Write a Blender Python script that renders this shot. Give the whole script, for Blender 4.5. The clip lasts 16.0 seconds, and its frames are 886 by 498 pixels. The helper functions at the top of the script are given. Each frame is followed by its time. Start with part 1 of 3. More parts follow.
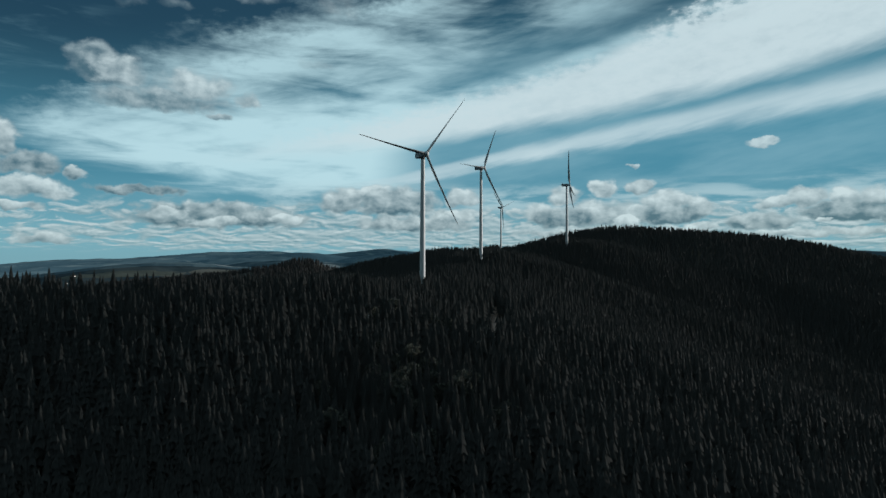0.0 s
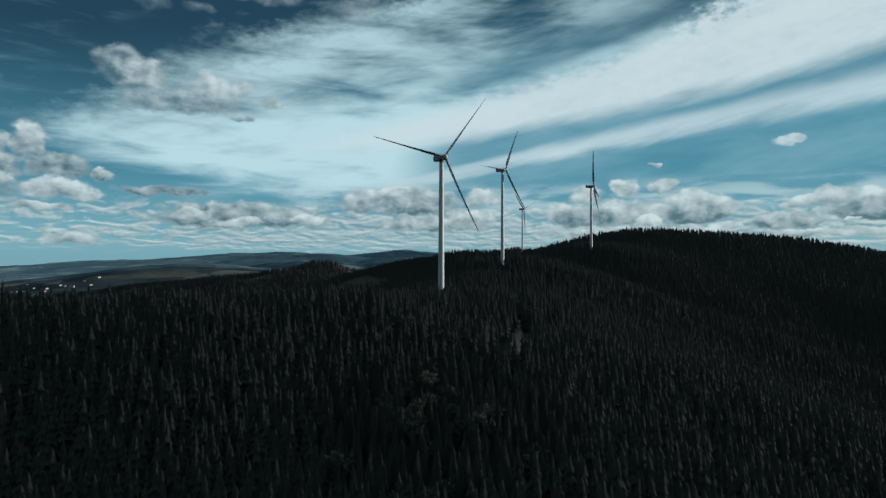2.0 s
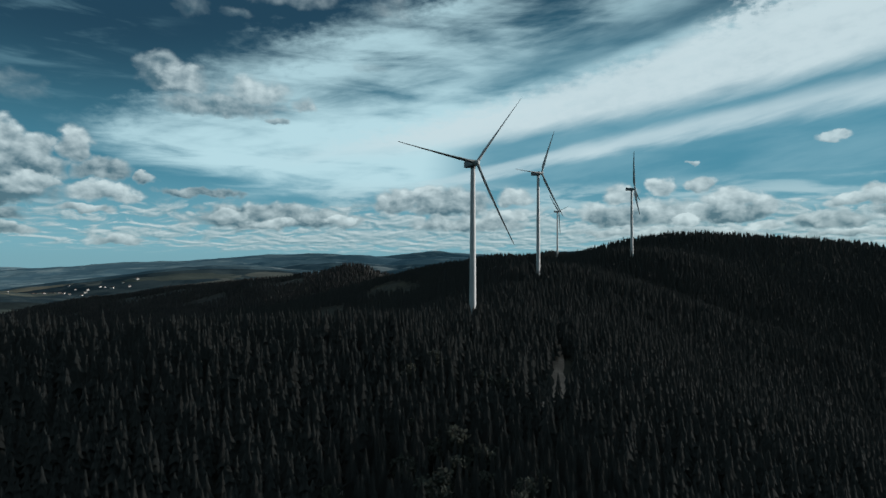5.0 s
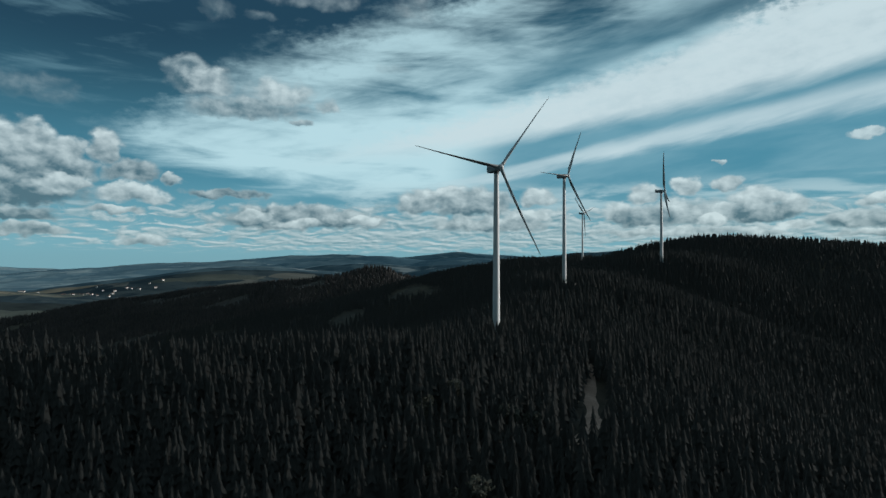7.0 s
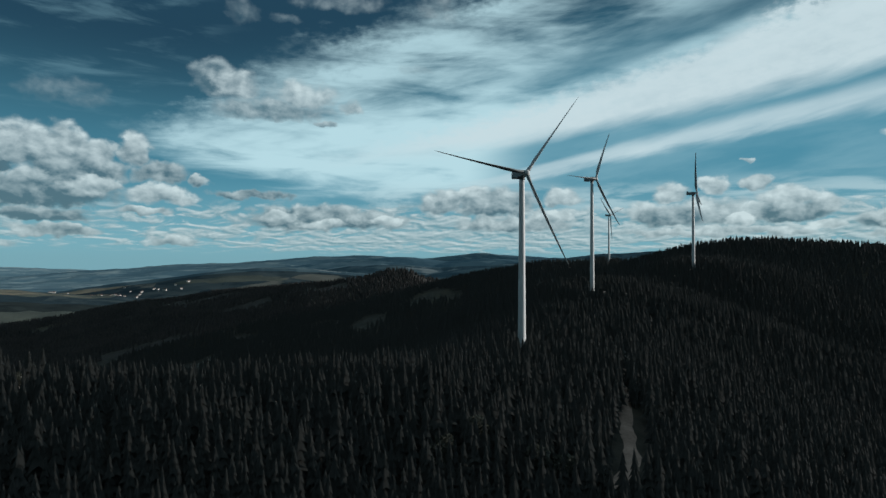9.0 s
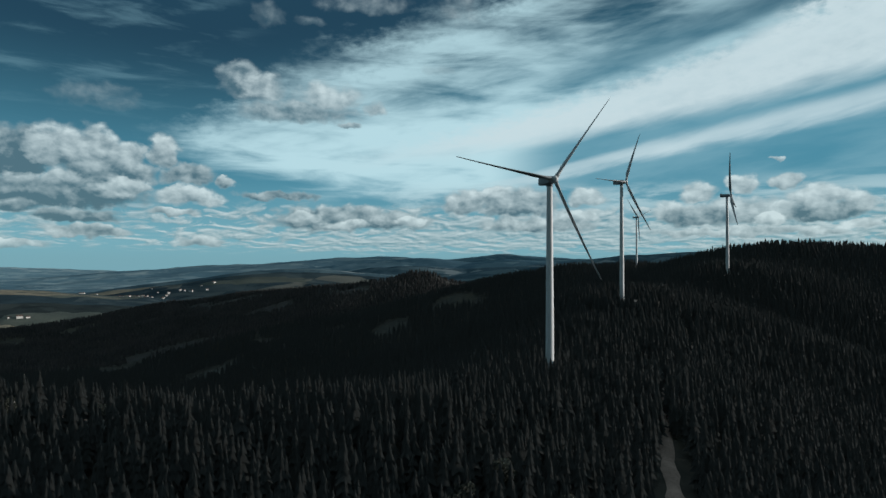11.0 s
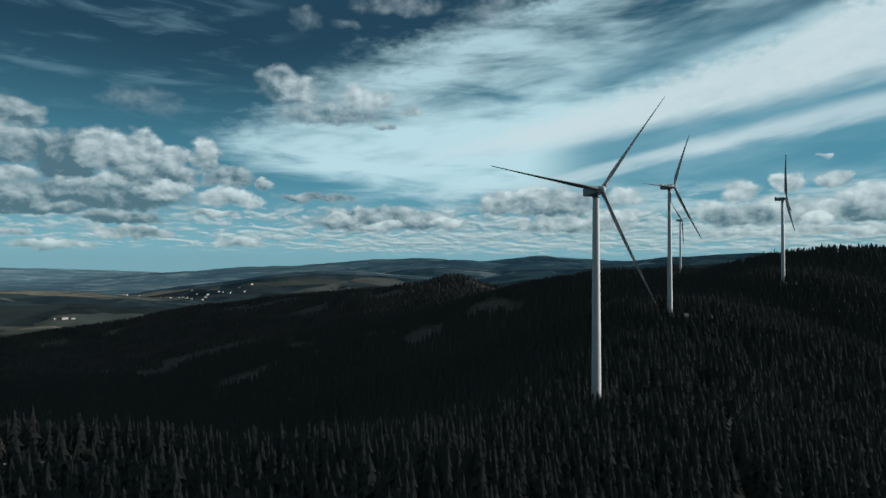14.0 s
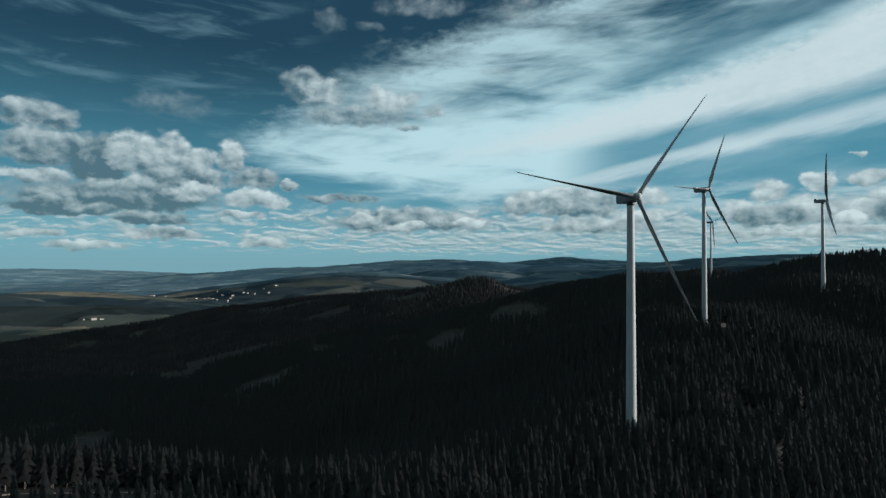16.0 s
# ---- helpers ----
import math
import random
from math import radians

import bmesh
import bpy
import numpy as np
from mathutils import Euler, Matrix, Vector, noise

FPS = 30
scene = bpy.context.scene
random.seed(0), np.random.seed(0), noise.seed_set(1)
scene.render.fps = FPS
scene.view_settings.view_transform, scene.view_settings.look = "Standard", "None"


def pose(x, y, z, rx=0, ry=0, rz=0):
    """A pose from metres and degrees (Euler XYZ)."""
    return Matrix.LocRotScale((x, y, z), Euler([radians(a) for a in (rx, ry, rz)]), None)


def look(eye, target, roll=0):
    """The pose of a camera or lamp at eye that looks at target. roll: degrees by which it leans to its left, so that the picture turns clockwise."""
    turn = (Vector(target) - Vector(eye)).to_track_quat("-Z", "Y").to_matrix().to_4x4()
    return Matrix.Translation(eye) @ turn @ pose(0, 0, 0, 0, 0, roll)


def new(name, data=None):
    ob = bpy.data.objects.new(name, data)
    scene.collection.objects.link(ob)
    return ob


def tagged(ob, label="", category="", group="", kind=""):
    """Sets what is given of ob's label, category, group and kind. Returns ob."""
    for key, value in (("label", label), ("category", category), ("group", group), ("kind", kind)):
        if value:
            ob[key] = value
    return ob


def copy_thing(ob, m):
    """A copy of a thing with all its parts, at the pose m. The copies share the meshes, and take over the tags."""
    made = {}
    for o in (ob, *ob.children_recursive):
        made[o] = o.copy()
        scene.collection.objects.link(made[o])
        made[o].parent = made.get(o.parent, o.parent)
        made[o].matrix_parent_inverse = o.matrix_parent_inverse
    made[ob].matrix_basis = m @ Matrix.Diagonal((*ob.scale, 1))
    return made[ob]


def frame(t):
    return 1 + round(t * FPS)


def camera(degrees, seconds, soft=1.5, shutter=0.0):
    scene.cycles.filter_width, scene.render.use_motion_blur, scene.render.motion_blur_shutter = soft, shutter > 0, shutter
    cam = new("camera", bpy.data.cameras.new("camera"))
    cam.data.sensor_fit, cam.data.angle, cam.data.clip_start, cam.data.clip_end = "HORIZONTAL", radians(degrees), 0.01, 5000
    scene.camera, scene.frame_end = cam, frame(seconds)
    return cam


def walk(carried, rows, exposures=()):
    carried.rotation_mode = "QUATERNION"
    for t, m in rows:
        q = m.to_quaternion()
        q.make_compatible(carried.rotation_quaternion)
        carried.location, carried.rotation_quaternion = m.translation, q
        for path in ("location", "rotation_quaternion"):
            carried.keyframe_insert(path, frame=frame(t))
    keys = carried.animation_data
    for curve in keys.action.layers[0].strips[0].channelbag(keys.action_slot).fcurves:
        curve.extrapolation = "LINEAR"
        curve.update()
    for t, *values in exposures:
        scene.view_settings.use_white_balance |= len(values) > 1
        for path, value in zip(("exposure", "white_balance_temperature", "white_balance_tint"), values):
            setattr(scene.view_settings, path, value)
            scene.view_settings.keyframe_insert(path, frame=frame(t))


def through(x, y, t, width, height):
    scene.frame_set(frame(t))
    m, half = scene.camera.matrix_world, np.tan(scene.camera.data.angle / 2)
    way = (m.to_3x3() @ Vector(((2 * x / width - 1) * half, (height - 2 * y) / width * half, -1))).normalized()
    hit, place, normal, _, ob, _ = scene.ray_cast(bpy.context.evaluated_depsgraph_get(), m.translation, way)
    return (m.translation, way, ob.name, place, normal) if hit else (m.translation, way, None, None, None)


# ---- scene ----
# ---- camera ----
cam = camera(72.83, 16.0)
walk(cam, [
    (0, pose(0.00, 0.00, 0.00, 91.379, -0.149, 0.000)),
    (1, pose(0.23, 11.86, 2.99, 91.378, -0.148, 0.957)),
    (2, pose(0.30, 23.52, 6.05, 91.379, -0.148, 1.940)),
    (3, pose(0.20, 34.97, 9.17, 91.381, -0.149, 2.948)),
    (4, pose(-0.07, 46.22, 12.34, 91.385, -0.150, 3.978)),
    (5, pose(-0.49, 57.26, 15.52, 91.390, -0.152, 5.027)),
    (6, pose(-1.08, 68.09, 18.73, 91.396, -0.156, 6.094)),
    (7, pose(-1.81, 78.72, 21.92, 91.403, -0.161, 7.175)),
    (8, pose(-2.70, 89.13, 25.11, 91.412, -0.167, 8.268)),
    (9, pose(-3.74, 99.33, 28.26, 91.422, -0.175, 9.371)),
    (10, pose(-4.92, 109.32, 31.36, 91.434, -0.185, 10.482)),
    (11, pose(-6.25, 119.10, 34.40, 91.447, -0.197, 11.598)),
    (12, pose(-7.72, 128.65, 37.37, 91.462, -0.211, 12.716)),
    (13, pose(-9.32, 137.99, 40.24, 91.478, -0.227, 13.834)),
    (14, pose(-11.06, 147.11, 43.01, 91.496, -0.246, 14.951)),
    (15, pose(-12.93, 156.01, 45.66, 91.515, -0.267, 16.063)),
    (16, pose(-14.93, 164.69, 48.17, 91.536, -0.291, 17.167)),
])

# ---- sky and sun ----
SUN_SIDE, SUN_HEIGHT = 74.0, 7.0        # degrees right of the first view, degrees up


class Val:
    """A value in a node tree, with arithmetic."""

    def __init__(self, tree, out):
        self.tree, self.out = tree, out

    def op(self, name, *others, clamp=False):
        node = self.tree.nodes.new("ShaderNodeMath")
        node.operation, node.use_clamp = name, clamp
        for slot, v in zip(node.inputs, (self, *others)):
            if isinstance(v, Val):
                self.tree.links.new(v.out, slot)
            else:
                slot.default_value = v
        return Val(self.tree, node.outputs[0])

    def __add__(self, o): return self.op("ADD", o)
    def __sub__(self, o): return self.op("SUBTRACT", o)
    def __mul__(self, o): return self.op("MULTIPLY", o)
    def __truediv__(self, o): return self.op("DIVIDE", o)
    def max(self, o): return self.op("MAXIMUM", o)
    def min(self, o): return self.op("MINIMUM", o)
    def pow(self, o): return self.op("POWER", o)
    def clip(self): return self.op("ADD", 0.0, clamp=True)

    def ramp(self, a, b, smooth=True):
        """0 at a, 1 at b."""
        node = self.tree.nodes.new("ShaderNodeMapRange")
        node.interpolation_type = "SMOOTHSTEP" if smooth and b > a else "LINEAR"
        self.tree.links.new(self.out, node.inputs[0])
        node.inputs[1].default_value, node.inputs[2].default_value = a, b
        return Val(self.tree, node.outputs[0])

    def fall(self, a, b):
        """1 at a, 0 at b."""
        return self.ramp(a, b) * -1.0 + 1.0


def vec(tree, x, y, z=0.0):
    node = tree.nodes.new("ShaderNodeCombineXYZ")
    for slot, v in zip(node.inputs, (x, y, z)):
        if isinstance(v, Val):
            tree.links.new(v.out, slot)
        else:
            slot.default_value = v
    return node.outputs[0]


def fbm(tree, vector, scale, detail=5.0, rough=0.5, warp=0.0):
    node = tree.nodes.new("ShaderNodeTexNoise")
    node.inputs["Scale"].default_value, node.inputs["Detail"].default_value = scale, detail
    node.inputs["Roughness"].default_value, node.inputs["Distortion"].default_value = rough, warp
    tree.links.new(vector, node.inputs["Vector"])
    return Val(tree, node.outputs[0])


def blend(tree, fac, a, b, how="MIX"):
    node = tree.nodes.new("ShaderNodeMix")
    node.data_type, node.blend_type = "RGBA", how
    for slot, v in ((node.inputs[0], fac), (node.inputs[6], a), (node.inputs[7], b)):
        if isinstance(v, Val):
            tree.links.new(v.out, slot)
        elif isinstance(v, (int, float)):
            slot.default_value = v
        elif isinstance(v, tuple):
            slot.default_value = (*v, 1.0)
        else:
            tree.links.new(v, slot)
    return node.outputs[2]


def build_sky():
    world = bpy.data.worlds.new("sky")
    scene.world = world
    world.use_nodes = True
    tree = world.node_tree
    tree.nodes.clear()
    coords = tree.nodes.new("ShaderNodeTexCoord")
    air = tree.nodes.new("ShaderNodeTexSky")
    air.sky_type, air.sun_disc = "NISHITA", False
    air.sun_elevation, air.sun_rotation = radians(SUN_HEIGHT), radians(SUN_SIDE)
    air.altitude, air.air_density, air.dust_density, air.ozone_density = 700, 1.0, 0.6, 2.0
    split = tree.nodes.new("ShaderNodeSeparateXYZ")
    tree.links.new(coords.outputs["Generated"], split.inputs[0])
    x, y, z = (Val(tree, o) for o in split.outputs)
    u = (x * -1.0).op("ARCTAN2", y) * 57.29578           # degrees to the left
    v = z.op("ARCSINE") * 57.29578                        # degrees up

    # clear air: deep blue high up, paler towards the horizon
    ground_tone, mid_tone, deep_tone = (0.20, 0.44, 0.535), (0.078, 0.275, 0.385), (0.017, 0.057, 0.098)
    side = u.ramp(-10.0, 38.0)
    c = blend(tree, v.ramp(0.5, 9.0), ground_tone, mid_tone)
    c = blend(tree, (v + side * 7.0).ramp(11.0, 27.0), c, deep_tone)

    # high ice cloud: streaks that fan out from low on the left
    lean = v + u * 0.22
    streak = fbm(tree, vec(tree, u * 0.050, lean * 0.26), 1.0, 5.0, 0.55, 0.3)
    fine = fbm(tree, vec(tree, u * 0.14 + 7.0, lean * 0.80), 1.0, 6.0, 0.58, 0.3)
    flat = fbm(tree, vec(tree, u * 0.11 + 2.0, v * 0.62), 1.0, 6.0, 0.58, 0.4)
    patch = fbm(tree, vec(tree, u * 0.10 + 3.0, v * 0.16), 1.0, 4.0, 0.5, 0.3)
    wisp = streak * 0.45 + fine * 0.25 + patch * 0.30
    ripple = (fine - 0.5) * 3.0 + (streak - 0.5) * 2.2
    curd = fbm(tree, vec(tree, u * 0.8, v * 1.5, 2.0), 1.0, 5.0, 0.6)
    over_band = v - (u * -0.25 + 15.3)                    # height over the great band's upper edge

    # the broad veil, with a torn upper edge, fading out below
    away = (u - 7.0).max(0.0)
    edge = v - 24.3 - (u * -1.0 + 7.0).max(0.0) * 0.35 + away * 0.2 + away.pow(2.0) * 0.008 + (fine - 0.5) * 5.0 + (curd - 0.5) * 4.0 + (patch - 0.5) * 5.0
    foot = v - 6.1 - (u - 20.0).max(0.0) * 0.24 + (flat - 0.5) * 6.0
    veil = edge.fall(-3.2, 1.2) * foot.ramp(-1.0, 2.2) * u.fall(33.0, 46.0)
    right = u.fall(-16.0, 8.0) * over_band.ramp(-2.5, 0.5)
    core = (((u - 9.0) / 27.0).pow(2.0) + ((v + (u - 9.0) * 0.06 - 10.8) / 4.6).pow(2.0)).fall(0.0, 1.3)
    thickness = (wisp * 0.62 + flat * 0.38 + core * 0.08 - right * 0.02).ramp(0.33, 0.60)
    veil = veil * (thickness * 0.82 + core * 0.14) * (right * -0.25 + 1.0)
    gap = over_band.ramp(0.2, 1.2) * over_band.fall(1.6, 4.6) * u.fall(-6.0, 5.0)
    under = over_band.fall(-4.2, -1.6) * u.fall(0.0, 8.0)
    veil = veil * (gap * -0.72 + 1.0) * (under * -0.85 + 1.0) * u.ramp(-60.0, -30.0)
    c = blend(tree, (veil * 1.08).clip(), c, (0.52, 0.765, 0.84))
    # thin film between and under the bands
    film_ = u.fall(-4.0, 8.0) * u.ramp(-75.0, -50.0) * v.ramp(4.0, 7.0) * wisp.ramp(0.42, 0.68)
    c = blend(tree, film_ * 0.22, c, (0.36, 0.60, 0.69))
    # two long bands that rise to the right
    low_edge = v - (u * -0.135 + 11.4) + ripple * 0.45
    top_edge = over_band + ripple * 0.35 + (curd - 0.5) * 3.0 - (u * -1.0 - 14.0).max(0.0).min(8.0) * (curd - 0.42) * 1.2
    band = low_edge.ramp(-0.5, 1.5) * top_edge.fall(-1.6, 0.5) * u.fall(4.0, 26.0) * u.ramp(-75.0, -50.0)
    c = blend(tree, (band * (wisp * 0.9 + curd * 0.35 + 0.33)).clip() * 0.95, c, (0.635, 0.775, 0.82))
    line = v - (u * -0.19 + 8.85 - (u + 5.0).pow(2.0) * 0.0019) + ripple * 0.45
    band = (line.op("ABSOLUTE") / (u * -0.024 + 0.70).max(0.35)).fall(0.1, 1.25) * u.fall(-2.0, 14.0) * u.ramp(-75.0, -50.0)
    c = blend(tree, (band * (wisp * 1.6 - 0.02)).clip(), c, (0.60, 0.755, 0.81))
    low_veil = v.ramp(4.2, 5.6) * v.fall(6.0, 8.2) * u.fall(4.0, 30.0) * flat.ramp(0.42, 0.60)
    c = blend(tree, low_veil * 0.62, c, (0.53, 0.70, 0.75))
    thin = v.ramp(10.0, 15.0) * u.ramp(26.0, 38.0) * u.fall(70.0, 90.0) * flat.ramp(0.50, 0.72)
    c = blend(tree, thin * 0.30, c, (0.22, 0.42, 0.51))

    # heaped clouds
    wob = fbm(tree, vec(tree, u, v * 1.3, 4.0), 0.55, 4.0, 0.5) - 0.5
    wob2 = fbm(tree, vec(tree, u + 20.0, v * 1.3, 9.0), 0.60, 4.0, 0.5) - 0.5
    lumps = fbm(tree, vec(tree, u, v * 1.35), 0.62, 5.0, 0.52, 0.2)
    lit = fbm(tree, vec(tree, u - 0.45, (v + 0.50) * 1.35), 0.62, 5.0, 0.52, 0.2)
    relief = (lumps - lit) * 1.35
    white, grey = (0.645, 0.775, 0.805), (0.070, 0.150, 0.198)
    warp_u, warp_v = u + wob * 2.2, v + wob2 * 1.5

    def puffs(heap, rows, rough=1.1, soft=0.8):
        """Domes of cloud laid over one another, back ones first: place, half sizes, brightness. heap: cover and tone so far."""
        for bu, bv, a, b, bright in rows:
            du = (warp_u - bu) / a
            dv = (warp_v - bv) / b
            low = dv.max(dv * -1.3)
            here = ((du * du + low * low) * -1.0 + 1.27 + (lumps - 0.5) * rough * 1.3).ramp(0.0, soft)
            tone = dv.max(-1.2) * 0.33 + bright
            heap = (heap[0].max(here), heap[1] + (tone - heap[1]) * here) if heap else (here, (tone - 0.55) * here + 0.55)
        return heap

    def lay(c, heap, thick=0.97):
        tone = (heap[1] + relief * heap[0] + 0.03 - u.ramp(-8.0, 32.0) * 0.16).max(0.03).clip()
        return blend(tree, heap[0] * thick, c, blend(tree, tone, grey, white))

    # far rows near the horizon, seen edge on
    depth = (v + 1.6).max(0.3).op("LOGARITHM", 2.718) * 4.6
    rows = fbm(tree, vec(tree, u * 0.24, depth), 1.6, 7.0, 0.60, 0.6)
    rows_up = fbm(tree, vec(tree, u * 0.24 - 0.05, depth + 0.20), 1.6, 7.0, 0.60, 0.6)
    cover = v.ramp(0.5, 2.0) * v.fall(3.6, 6.4) * (u.fall(8.0, 44.0) * 0.7 + 0.3) * u.ramp(-110.0, -60.0)
    alpha = (rows + cover * 0.17).ramp(0.50, 0.64) * cover.ramp(0.0, 0.4)
    tone = ((rows - rows_up) * 3.2 + 0.46).clip()
    c = blend(tree, alpha * 0.80, c, blend(tree, tone, (0.17, 0.31, 0.37), (0.63, 0.73, 0.75)))

    heap = puffs(None, [(41.6, 13.6, 3.4, 1.20, 0.32), (18.9, 23.3, 4.6, 1.09, 0.55), (9.9, 23.1, 2.2, 1.55, 0.50), (12.1, 18.1, 1.6, 0.60, 0.25), (28.0, 21.9, 1.5, 1.33, 0.30), (24.4, 21.6, 1.7, 0.61, 0.30)], 2.0, 1.6)
    c = lay(c, heap, 0.38)
    # torn scraps
    heap = puffs(None, [(-28.1, 10.1, 1.1, 0.41, 0.75), (-17.4, 8.9, 0.5, 0.26, 0.72)], 1.8, 1.0)
    c = lay(c, heap, 0.8)
    # the loose cloud high over the veil
    heap = puffs(None, [(30.1, 16.0, 2.4, 1.92, 0.30), (28.4, 15.6, 2.4, 1.58, 0.62), (22.3, 15.1, 3.5, 1.58, 0.68), (25.3, 13.7, 5.8, 1.25, 0.36), (18.1, 14.4, 1.3, 0.88, 0.52), (20.6, 12.8, 1.0, 0.41, 0.34)], 1.2, 1.1)
    c = lay(c, heap, 0.86)
    # the great heap: dark hollow, towers, then the bright shelves before it
    heap = puffs(None, [(51.6, 11.5, 3.1, 1.27, 0.42), (51.1, 9.0, 3.1, 1.78, 0.38), (47.2, 8.4, 2.8, 2.52, 0.16), (44.2, 9.0, 2.7, 2.36, 0.58), (41.6, 9.2, 2.1, 2.07, 0.60), (39.3, 9.1, 1.6, 1.18, 0.68), (36.6, 9.4, 1.5, 1.63, 0.62), (34.7, 7.7, 2.4, 1.17, 0.42), (41.0, 7.5, 4.0, 1.87, 0.38)])
    heap = puffs(heap, [(45.6, 5.5, 8.6, 1.63, 0.26), (51.5, 6.9, 2.9, 0.72, 0.62), (44.2, 6.7, 1.7, 0.91, 0.50), (39.5, 6.4, 2.1, 0.86, 0.70), (34.7, 5.8, 3.1, 1.03, 0.76), (31.6, 7.1, 0.9, 0.55, 0.55), (35.8, 4.4, 2.1, 0.44, 0.62), (43.1, 3.8, 3.2, 0.70, 0.22), (49.9, 4.5, 4.2, 0.87, 0.22)])
    # small flat clouds below it
    heap = puffs(heap, [(48.0, 1.5, 3.3, 0.49, 0.66), (42.7, 2.6, 3.0, 0.65, 0.60), (33.9, 1.9, 2.3, 0.55, 0.68), (51.5, 2.5, 2.0, 0.51, 0.58)], 1.4)
    heap = puffs(heap, [(41.9, 2.6, 3.3, 0.60, 0.55), (33.6, 1.9, 2.2, 0.52, 0.66), (26.9, 6.2, 4.0, 0.58, 0.36), (20.2, 4.1, 8.5, 1.34, 0.36), (24.6, 4.2, 1.8, 0.62, 0.66), (20.7, 3.6, 2.3, 0.56, 0.68), (14.6, 4.0, 1.6, 0.72, 0.78)], 1.3)
    # heaps low behind the towers
    heap = puffs(heap, [(4.6, 5.6, 4.3, 1.73, 0.34), (9.4, 5.7, 2.5, 1.44, 0.50), (6.4, 6.3, 2.5, 0.94, 0.58), (-1.7, 6.2, 2.0, 1.00, 0.66), (-0.6, 4.4, 2.5, 0.93, 0.56), (2.8, 3.7, 5.7, 0.94, 0.44)])
    heap = puffs(heap, [(-11.4, 6.3, 1.4, 1.02, 0.60), (-15.0, 6.8, 1.5, 0.90, 0.62), (-18.3, 6.9, 1.1, 0.84, 0.54), (-14.3, 4.5, 4.6, 1.48, 0.46), (-9.3, 4.6, 1.8, 1.11, 0.58), (-11.1, 4.2, 3.1, 1.17, 0.24), (-18.1, 4.7, 1.6, 0.72, 0.64)])
    heap = puffs(heap, [(-20.6, 5.6, 2.5, 1.08, 0.60), (-23.0, 5.0, 1.5, 1.25, 0.58), (-20.6, 4.3, 3.3, 1.09, 0.20), (-17.2, 3.7, 1.3, 0.66, 0.78), (-23.2, 3.3, 1.3, 0.50, 0.68), (-14.9, 2.8, 8.7, 0.54, 0.55)])
    heap = puffs(heap, [(-29.1, 5.1, 1.6, 0.70, 0.62), (-31.1, 5.4, 1.6, 1.01, 0.56), (-34.0, 5.3, 1.4, 0.89, 0.60), (-36.3, 5.1, 1.9, 1.04, 0.56), (-39.0, 4.7, 1.9, 1.04, 0.55), (-34.0, 4.1, 3.4, 0.94, 0.14), (-37.7, 3.9, 2.6, 0.77, 0.18), (-27.8, 3.6, 2.9, 0.81, 0.30), (-32.5, 3.6, 0.6, 0.23, 0.78), (-31.5, 2.6, 6.0, 0.46, 0.52)])
    c = lay(c, heap)
    # duller, evenly clouded sky round behind
    c = blend(tree, (u + 5.0).op("ABSOLUTE").ramp(62.0, 115.0) * 0.9, c, (0.050, 0.080, 0.095))
    # thin cloud tone added to the unseen sky overhead, to brighten the forest
    c = blend(tree, v.ramp(30.0, 50.0) * 0.85, c, (0.215, 0.29, 0.325))
    # haze along the horizon
    c = blend(tree, v.fall(0.0, 2.2) * 0.75, c, (0.20, 0.40, 0.475))

    # the clear air's own scattered light
    c = blend(tree, 0.10, c, blend(tree, 1.0, air.outputs[0], (0.022, 0.050, 0.052), "MULTIPLY"))
    back = tree.nodes.new("ShaderNodeBackground")
    back.inputs[1].default_value = 1.0
    tree.links.new(c, back.inputs[0])
    out = tree.nodes.new("ShaderNodeOutputWorld")
    tree.links.new(back.outputs[0], out.inputs[0])


build_sky()
sun = new("sun", bpy.data.lights.new("sun", "SUN"))
sun.data.energy, sun.data.angle, sun.data.color = 3.1, radians(0.8), (1.0, 0.965, 0.92)
side, up = radians(SUN_SIDE), radians(SUN_HEIGHT)
sun.matrix_world = look((math.sin(side) * math.cos(up) * 900, math.cos(side) * math.cos(up) * 900, math.sin(up) * 900), (0, 0, 0))


